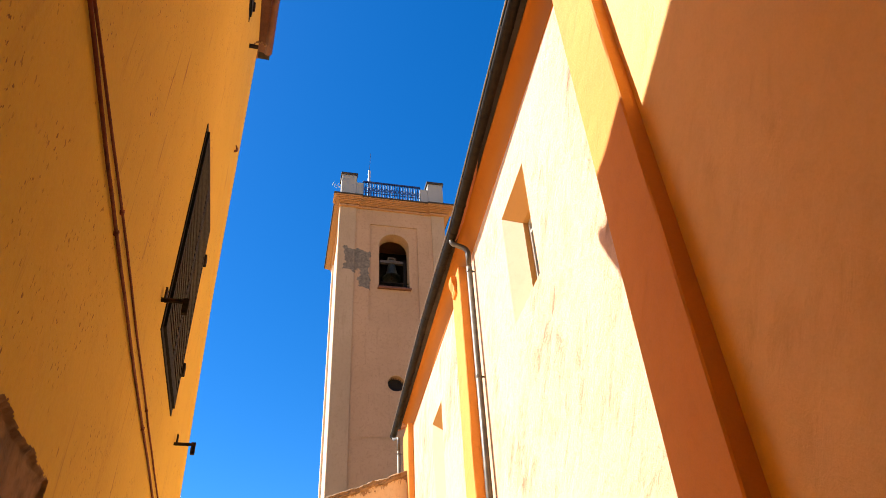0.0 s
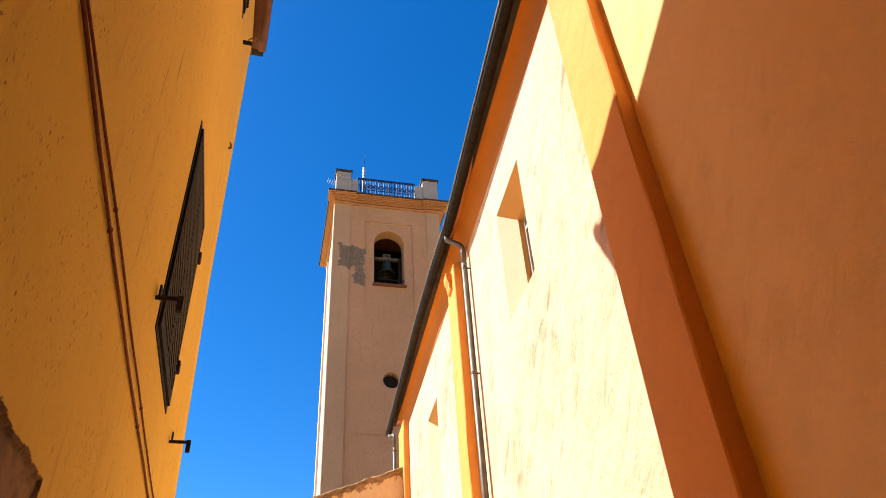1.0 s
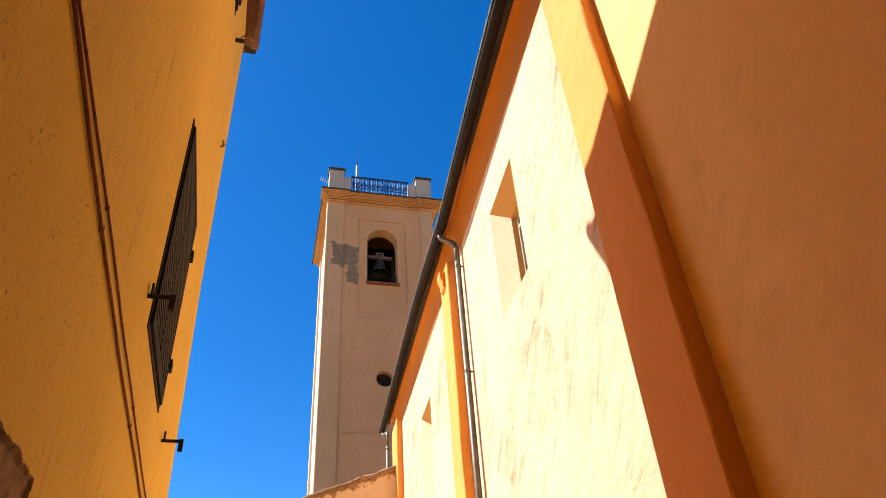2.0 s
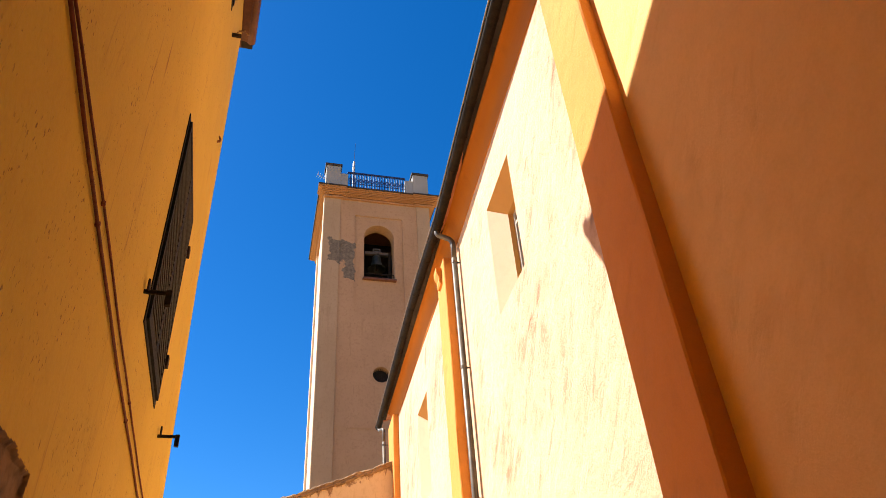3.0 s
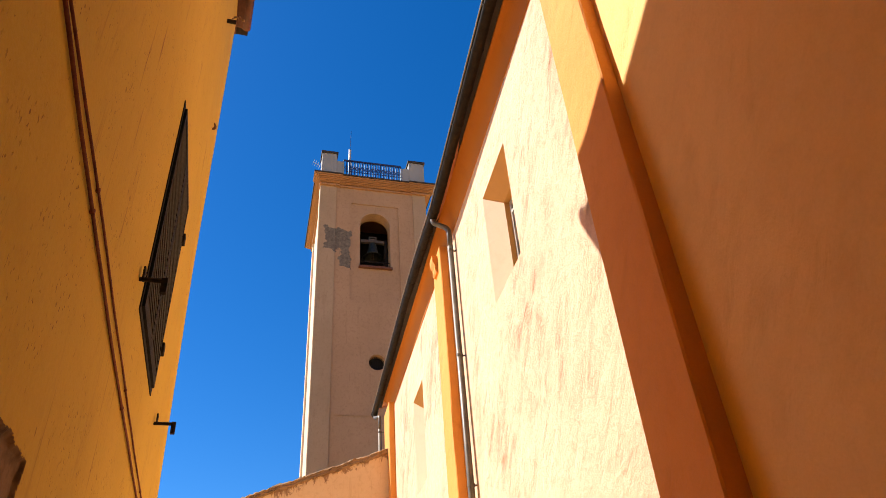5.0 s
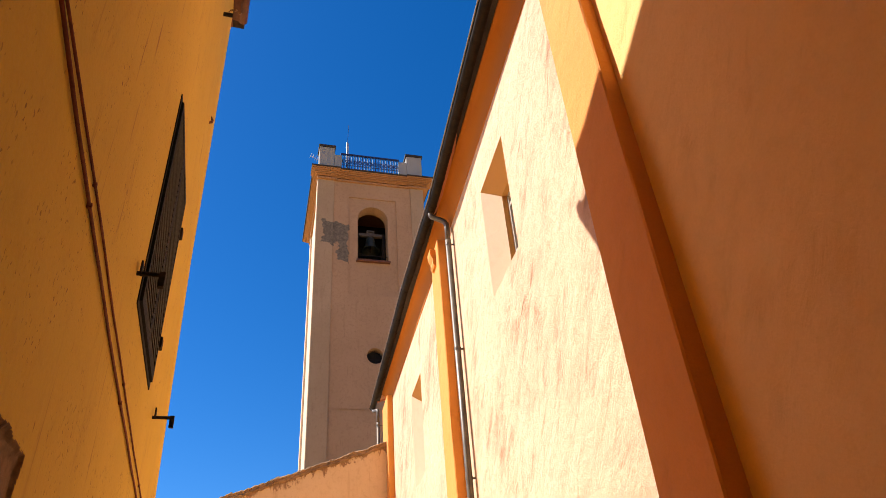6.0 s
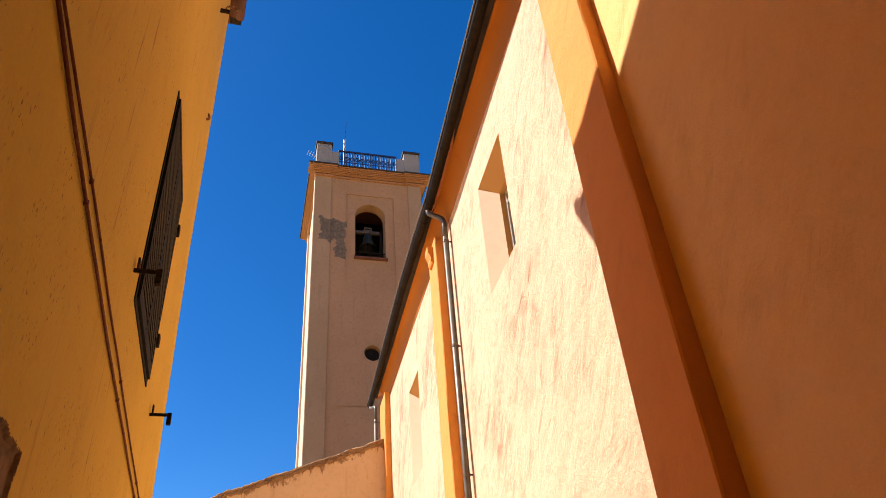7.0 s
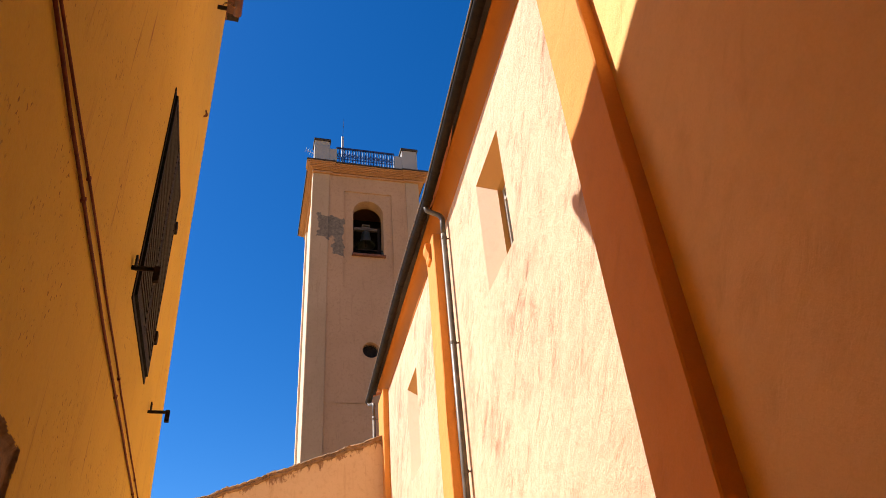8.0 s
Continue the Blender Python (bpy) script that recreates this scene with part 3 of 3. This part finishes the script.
def shutter_stay(s, z, size, label):
    t = thing("shutter_stay", house.matrix_basis @ pose(0, s, z), label, "shutter stay", "shutter stays")
    part("arm", tube(bmesh.new(), [(-0.02, 0, 0), (size, 0, 0)], 0.011, 8), M_IRON, t)
    part("hook", boxed(size - 0.024, size + 0.004, -0.014, 0.014, -0.065, 0.012, bev=0.004), M_IRON, t)
    part("catch", boxed(0.012, 0.022, -0.02, 0.02, -0.004, 0.06, bev=0.003), M_IRON, t)


shutter_stay(4.44, 1.69 + H, 0.13, "black iron shutter stay fixed to the wall")
shutter_stay(2.80, 1.745 + H, 0.12, "black iron shutter stay beside the shutters")


def cable(points, r, label):
    t = thing("wall_cable", house.matrix_basis @ pose(0, points[0][0], points[0][1]), label, "cable", "wall cables")
    o = points[0]
    pts = []
    for s in np.arange(o[0], points[-1][0] + 0.01, 0.06):
        pts.append((r + 0.002 + 0.002 * noise.noise(Vector((s * 2, r * 900, 0))), s - o[0], line(s, points) - o[1] + 0.004 * noise.noise(Vector((s * 2.5, r * 700, 4)))))
    part("line", tube(bmesh.new(), pts, r, 8), M_CABLE, t, smooth=True)
    for s in np.arange(o[0] + 0.55, points[-1][0], 1.3):
        z = line(s, points) - o[1]
        part("clip", boxed(0, r * 2 + 0.003, s - o[0] - 0.005, s - o[0] + 0.005, z - r - 0.002, z + r + 0.002), M_CABLE, t)


cable([(-4, 1.68 + H), (0.99, 1.405 + H), (1.45, 1.345 + H), (1.82, 1.315 + H), (2.43, 1.263 + H), (3.9, 1.18 + H), (5.25, 1.11 + H)], 0.0058, "dark red-brown cable clipped along the amber wall")
cable([(-4, 1.70 + H), (1.02, 1.438 + H), (1.52, 1.415 + H), (1.93, 1.392 + H), (2.46, 1.348 + H), (3.29, 1.297 + H), (3.86, 1.262 + H), (5.25, 1.19 + H)], 0.0045, "thin red-brown cable above a thicker one")


def wall_hook(s, z, label):
    t = thing("wall_hook", house.matrix_basis @ pose(0, s, z), label, "hook", "wall hooks")
    part("shank", tube(bmesh.new(), [(-0.02, 0, 0), (0.022, -0.005, 0.01)], 0.010, 8), M_RUST, t)
    part("crook", tube(bmesh.new(), bend([(0.018, -0.005, 0.01), (0.024, 0.03, 0.06), (0.008, 0.05, 0.13)], 0.02), [0.012, 0.013, 0.009, 0.008, 0.010, 0.012, 0.009, 0.007], 8), M_RUST, t)


wall_hook(4.72, 4.58 + H, "rusty iron hook in the amber wall")


def gutter_bracket(s, z):
    t = thing("gutter_bracket", house.matrix_basis @ pose(0, s, z), "short iron gutter bracket set in crumbling mortar", "bracket")
    part("arm", boxed(-0.03, 0.085, -0.012, 0.012, -0.02, 0.02, bev=0.004), M_IRON, t)
    bm = bmesh.new()
    for k in range(7):
        r = bmesh.ops.create_icosphere(bm, subdivisions=1, radius=random.uniform(0.008, 0.017))
        bmesh.ops.translate(bm, verts=r["verts"], vec=(0.05 + 0.016 * k, random.uniform(-0.05, -0.01), 0.04 + random.uniform(-0.015, 0.02)))
    part("mortar", bm, M_BARE, t, "crumbled tan mortar")


gutter_bracket(4.29, 5.60 + H)

# ---------------------------------------------------------------- bell tower
TW, TD, TC = 4.75, 5.2, 20.25 + H      # width, depth, underside of the cornice
TF = pose(0.195, 23.55, 0, 0, 0, 3.7)
tower = thing("bell_tower", TF, "square bell tower in pinkish brown render", "bell tower")


def arch_front(x0, x1, z0, z1, ax0, ax1, az0, az1, y0, y1, mat, parent, name, label=""):
    """A wall in x and z, from y0 (face) to y1, with a round-headed opening."""
    bm = bmesh.new()
    r = (ax1 - ax0) / 2
    cx, spring = (ax0 + ax1) / 2, az1 - r
    xs = [ax0 + (1 - math.cos(a)) * r for a in np.linspace(0, math.pi, 25)]
    def head(x):
        return spring + math.sqrt(max(r * r - (x - cx) ** 2, 0))
    def quad(*p):
        bm.faces.new([bm.verts.new(c) for c in p])
    for y in (y0, y1):
        quad((x0, y, z0), (ax0, y, z0), (ax0, y, z1), (x0, y, z1))
        quad((ax1, y, z0), (x1, y, z0), (x1, y, z1), (ax1, y, z1))
        quad((ax0, y, z0), (ax1, y, z0), (ax1, y, az0), (ax0, y, az0))
        for a, b in zip(xs, xs[1:]):
            quad((a, y, head(a)), (b, y, head(b)), (b, y, z1), (a, y, z1))
    for a, b in zip(xs, xs[1:]):
        quad((a, y0, head(a)), (b, y0, head(b)), (b, y1, head(b)), (a, y1, head(a)))
    quad((ax0, y0, az0), (ax1, y0, az0), (ax1, y1, az0), (ax0, y1, az0))
    for x in (ax0, ax1):
        quad((x, y0, az0), (x, y1, az0), (x, y1, spring), (x, y0, spring))
    for x in (x0, x1):
        quad((x, y0, z0), (x, y1, z0), (x, y1, z1), (x, y0, z1))
    for z in (z0, z1):
        quad((x0, y0, z), (x1, y0, z), (x1, y1, z), (x0, y1, z))
    bmesh.ops.remove_doubles(bm, verts=bm.verts, dist=1e-5)
    return part(name, bm, mat, parent, label)


def round_front(x0, x1, z0, z1, cx, cz, r, y0, y1, mat, parent, name):
    """A wall in x and z with a round opening."""
    bm = bmesh.new()
    def quad(*p):
        bm.faces.new([bm.verts.new(c) for c in p])
    xs = [cx - r * math.cos(a) for a in np.linspace(0, math.pi, 21)]
    hh = lambda x: math.sqrt(max(r * r - (x - cx) ** 2, 0))
    for y in (y0, y1):
        quad((x0, y, z0), (cx - r, y, z0), (cx - r, y, z1), (x0, y, z1))
        quad((cx + r, y, z0), (x1, y, z0), (x1, y, z1), (cx + r, y, z1))
        for a, b in zip(xs, xs[1:]):
            quad((a, y, cz + hh(a)), (b, y, cz + hh(b)), (b, y, z1), (a, y, z1))
            quad((a, y, z0), (b, y, z0), (b, y, cz - hh(b)), (a, y, cz - hh(a)))
    for a, b in zip(xs, xs[1:]):
        for s in (1, -1):
            quad((a, y0, cz + s * hh(a)), (b, y0, cz + s * hh(b)), (b, y1, cz + s * hh(b)), (a, y1, cz + s * hh(a)))
    for x in (x0, x1):
        quad((x, y0, z0), (x, y1, z0), (x, y1, z1), (x, y0, z1))
    bmesh.ops.remove_doubles(bm, verts=bm.verts, dist=1e-5)
    return part(name, bm, mat, parent)


SILL, HEAD = 15.95 + H, 18.84 + H
AX0, AX1 = 1.70, 3.02


def tower_body():
    # front: base below the ledge, recessed field above it, belfry field, corner strips
    zl = 9.38 + H
    part("base_wall", boxed(0.62, TW - 0.62, 0.055, 0.6, 0, zl), M_TOWER, tower)
    round_front(0.62, TW - 0.62, zl, 14.25 + H, 2.39, 11.55 + H, 0.33, 0.03, 0.6, M_TOWER, tower, "middle_wall")
    for x0, x1 in ((-0.09, 0.63), (TW - 0.66, TW - 0.05)):
        part("corner_strip", boxed(x0, x1, -0.012, 0.6, 0, TC + 0.1, bev=0.012), M_TOWER_STRIP, tower, "greyer rendered corner strip")
    # sunk panel round the opening and the field about it
    pl, pr, pb, pt = 1.29, 3.41, 14.25 + H, 19.27 + H
    part("field", boxed(0.62, pl, 0.03, 0.6, pb, TC + 0.1), M_TOWER, tower)
    part("field", boxed(pr, TW - 0.62, 0.03, 0.6, pb, TC + 0.1), M_TOWER, tower)
    part("field", boxed(pl, pr, 0.03, 0.6, pt, TC + 0.1), M_TOWER, tower)
    arch_front(pl, pr, pb, pt, AX0, AX1, SILL, HEAD, 0.085, 0.65, M_TOWER, tower, "panel", "sunk panel round the bell opening")
    # west side with its own strips and field, its render paler to read as sunlit
    def askew(bm):                # the west side is not quite square to the front
        for v in bm.verts:
            v.co.x -= 0.11 * (1 - v.co.y / TD)
        return bm
    part("west_wall", askew(boxed(0.08, 0.6, 0.6, TD - 0.02, 0, TC + 0.1)), M_TOWER_SUNLIT, tower)
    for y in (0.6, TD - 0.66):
        part("corner_strip", askew(boxed(0.0, 0.3, y if y > 1 else 0.02, y + 0.64 if y > 1 else 0.64, 0, TC + 0.1, bev=0.012)), M_TOWER_SUNLIT, tower)
    part("east_wall", boxed(TW - 0.6, TW, 0.6, TD - 0.02, 0, TC + 0.1), M_TOWER, tower)
    part("back_wall", boxed(0.05, TW, TD - 0.6, TD, 0, TC + 0.1), M_TOWER, tower)
    # floor and back slab coloured near black for the belfry's darkness
    part("belfry_floor", boxed(0.5, TW - 0.5, 0.6, TD - 0.5, SILL - 0.5, SILL - 0.2), M_DARK, tower)
    part("inner_arch", boxed(0.6, TW - 0.6, 3.2, 3.4, SILL - 0.2, TC), M_DARK, tower)
    part("sill", boxed(AX0 - 0.06, AX1 + 0.06, -0.06, 0.66, SILL - 0.09, SILL, bev=0.012), M_SILL, tower, "brick-red sill")
    part("roof_terrace", boxed(0.0, TW, 0.0, TD, TC + 0.272, TC + 0.33), M_SLATE, tower)


tower_body()


def cornice():
    steps = [(0.05, -0.16, -0.08), (0.05, -0.01, 0.025), (0.11, 0.025, 0.045), (0.07, 0.045, 0.075), (0.17, 0.075, 0.10), (0.12, 0.10, 0.125), (0.21, 0.125, 0.155), (0.17, 0.155, 0.18), (0.28, 0.18, 0.21), (0.24, 0.21, 0.235), (0.32, 0.235, 0.275)]
    for o, a, b in steps:
        part("cornice_course", boxed(-o, TW + o, -o, TD + o, TC + a, TC + b + 0.003, bev=0.006), M_TOWER_TRIM, tower, "moulded ochre cornice course")
        for x in (-0.02, TW - 0.70):
            o2 = o + 0.07
            part("cornice_break", boxed(x - o2 if x < 0 else x - o2 * 0.4, x + 0.72 + (o2 * 0.4 if x < 0 else o2), -o2, 0.3, TC + a - 0.002, TC + b + 0.005, bev=0.006), M_TOWER_TRIM, tower)
    part("cornice_cap", boxed(-0.37, TW + 0.37, -0.37, TD + 0.37, TC + 0.278, TC + 0.335, bev=0.006), M_CAP, tower, "dark weathered cover on the cornice")
    for x0, x1 in ((-0.42, 0.86), (TW - 0.86, TW + 0.42)):
        part("cornice_cap", boxed(x0, x1, -0.43, 0.3, TC + 0.276, TC + 0.338, bev=0.006), M_CAP, tower)


cornice()


def parapet():
    z0 = TC + 0.40
    for x0, x1, xs0, xs1 in ((-0.07, 0.61, 0.61, 0.94), (TW - 0.75, TW - 0.02, TW - 1.10, TW - 0.75)):
        for yy in (0.0, TD - 0.75):
            if yy == 0.0 or x0 > 1:
                p = part("corner_post", boxed(x0, x1, yy + 0.03, yy + 0.70, z0 - 0.1, 22.1 + H, bev=0.015), M_WHITE, tower, "pale grey rendered post")
                part("post_cap", boxed(x0 - 0.05, x1 + 0.05, yy - 0.02, yy + 0.75, 22.1 + H, 22.22 + H, bev=0.015), M_CAP, p, "dark stone cap")
                part("post_shoulder", boxed(xs0, xs1, yy + 0.06, yy + 0.45, z0 - 0.1, 21.72 + H, bev=0.012), M_WHITE, p)


parapet()


def railing():
    x0, x1, z0, z1 = 0.94, TW - 1.10, TC + 0.35, 21.95 + H
    t = thing("roof_railing", TF @ pose(x0, 0.2, z0), "ornate blue-grey iron railing between two posts", "railing")
    w, h = x1 - x0, z1 - z0
    for z, r in ((0.06, 0.028), (h * 0.5, 0.014), (h - 0.02, 0.034)):
        part("rail", boxed(0, w, -r, r, z - r, z + r), M_BLUE_IRON, t)
    bar = tube(bmesh.new(), [(0, 0, 0), (0, 0, h)], 0.024, 6)
    n = 22
    first = part("bar", bar, M_BLUE_IRON, t)
    for i in range(1, n + 1):
        share("bar", first.data, t, pose(w * i / n, 0, 0))
    bm = bmesh.new()
    pts = [(math.cos(a) * 0.075, 0, math.sin(a) * 0.11) for a in np.linspace(0, math.tau, 15)]
    tube(bm, pts, 0.022, 6)
    ring = part("scroll", bm, M_BLUE_IRON, t)
    ring.matrix_basis = pose(w * 0.5 / n * 2, 0, h * 0.66)
    for i in range(n // 2):
        for z in (0.66, 0.28):
            if i or z < 0.5:
                share("scroll", ring.data, t, pose(w * (i + 0.5) / n * 2, 0, h * z))


railing()


def bell():
    t = thing("bell", TF @ pose((AX0 + AX1) / 2, 0.80, SILL + 0.56), "green bronze church bell on a grey steel yoke", "bell")
    prof = [(0.0, 1.18), (0.10, 1.17), (0.17, 1.10), (0.20, 0.98), (0.22, 0.80), (0.26, 0.64), (0.33, 0.52), (0.42, 0.46), (0.42, 0.43), (0.38, 0.45), (0.28, 0.56), (0.20, 0.75), (0.16, 1.0), (0.0, 1.08)]
    bm = bmesh.new()
    rings = [[bm.verts.new((r * math.cos(k * math.tau / 28), r * math.sin(k * math.tau / 28), z)) for k in range(28)] if r else [bm.verts.new((0, 0, z))] for r, z in prof]
    for q, s in zip(rings, rings[1:]):
        for k in range(28):
            a, b = q[k % len(q)], q[(k + 1) % len(q)]
            c, d = s[(k + 1) % len(s)], s[k % len(s)]
            bm.faces.new([v for i, v in enumerate((a, b, c, d)) if v not in (a, b, c, d)[:i]])
    part("bell_body", bm, M_BRONZE, t, "green bronze bell", smooth=True)
    part("yoke", boxed(-0.52, 0.52, -0.08, 0.08, 1.20, 1.34, bev=0.015), M_WOOD, t, "grey steel yoke")
    part("head_frame", slab(-0.17, 0.17, 1.26, 1.5, -0.10, 0.10, [(-0.12, 0.12, 1.37, 1.45)]), M_WOOD, t).matrix_basis = Matrix.Rotation(radians(90), 4, "Z")
    part("clapper", tube(bmesh.new(), [(0, 0, 1.05), (0, 0, 0.5), (0, 0, 0.42), (0, 0, 0.36)], [0.015, 0.02, 0.06, 0.03], 10), M_IRON, t)
    for x in (-0.58, 0.58):
        part("bearing_post", boxed(x - 0.05, x + 0.05, -0.08, 0.08, -0.75, 1.36), M_IRON, t)


bell()


def belfry_railing():
    t = thing("belfry_railing", TF @ pose(AX0, 0.3, SILL), "low black iron railing across the bell opening", "railing")
    w = AX1 - AX0
    for z in (0.05, 0.42):
        part("rail", boxed(0, w, -0.014, 0.014, z - 0.014, z + 0.014), M_IRON, t)
    first = part("bar", tube(bmesh.new(), [(0, 0, 0), (0, 0, 0.42)], 0.012, 6), M_IRON, t)
    for i in range(1, 6):
        share("bar", first.data, t, pose(w * i / 5.0, 0, 0))


belfry_railing()


def round_grille():
    t = thing("round_window", TF @ pose(2.39, 0.25, 11.55 + H), "round dark window with an iron grille", "window")
    part("pane", tube(bmesh.new(), [(0, 0.12, 0), (0, 0.15, 0)], 0.34, 24), M_DARK, t)
    for i in range(-4, 5):
        x = i * 0.07
        hgt = math.sqrt(0.33 ** 2 - x * x)
        part("bar", tube(bmesh.new(), [(x, 0, -hgt), (x, 0, hgt)], 0.009, 6), M_IRON, t)
    part("cross_bar", tube(bmesh.new(), [(-0.33, 0, 0), (0.33, 0, 0)], 0.009, 6), M_IRON, t)


round_grille()


def aerials():
    t = thing("mast_aerial", TF @ pose(1.30, 0.9, TC + 0.33), "slim pale mast with a whip aerial", "antenna")
    part("mast", tube(bmesh.new(), [(0, 0, 0), (0, 0, 2.75)], 0.06, 10), M_STEEL, t)
    part("whip", tube(bmesh.new(), [(0, 0, 2.75), (0.05, 0, 4.0)], 0.009, 6), M_IRON, t)
    y = thing("yagi_aerial", TF @ pose(-0.09, 0.5, 21.6 + H), "small television aerial on the corner post", "antenna")
    part("boom", tube(bmesh.new(), [(0.1, 0, 0.0), (-0.35, 0, 0.28)], 0.012, 6), M_STEEL, y)
    for i in range(5):
        p = Vector((0.05, 0, 0.03)).lerp(Vector((-0.35, 0, 0.28)), i / 4)
        part("element", tube(bmesh.new(), [p + Vector((0.04, -0.1, 0.07)), p - Vector((0.04, -0.1, 0.07))], 0.008, 6), M_STEEL, y)


aerials()
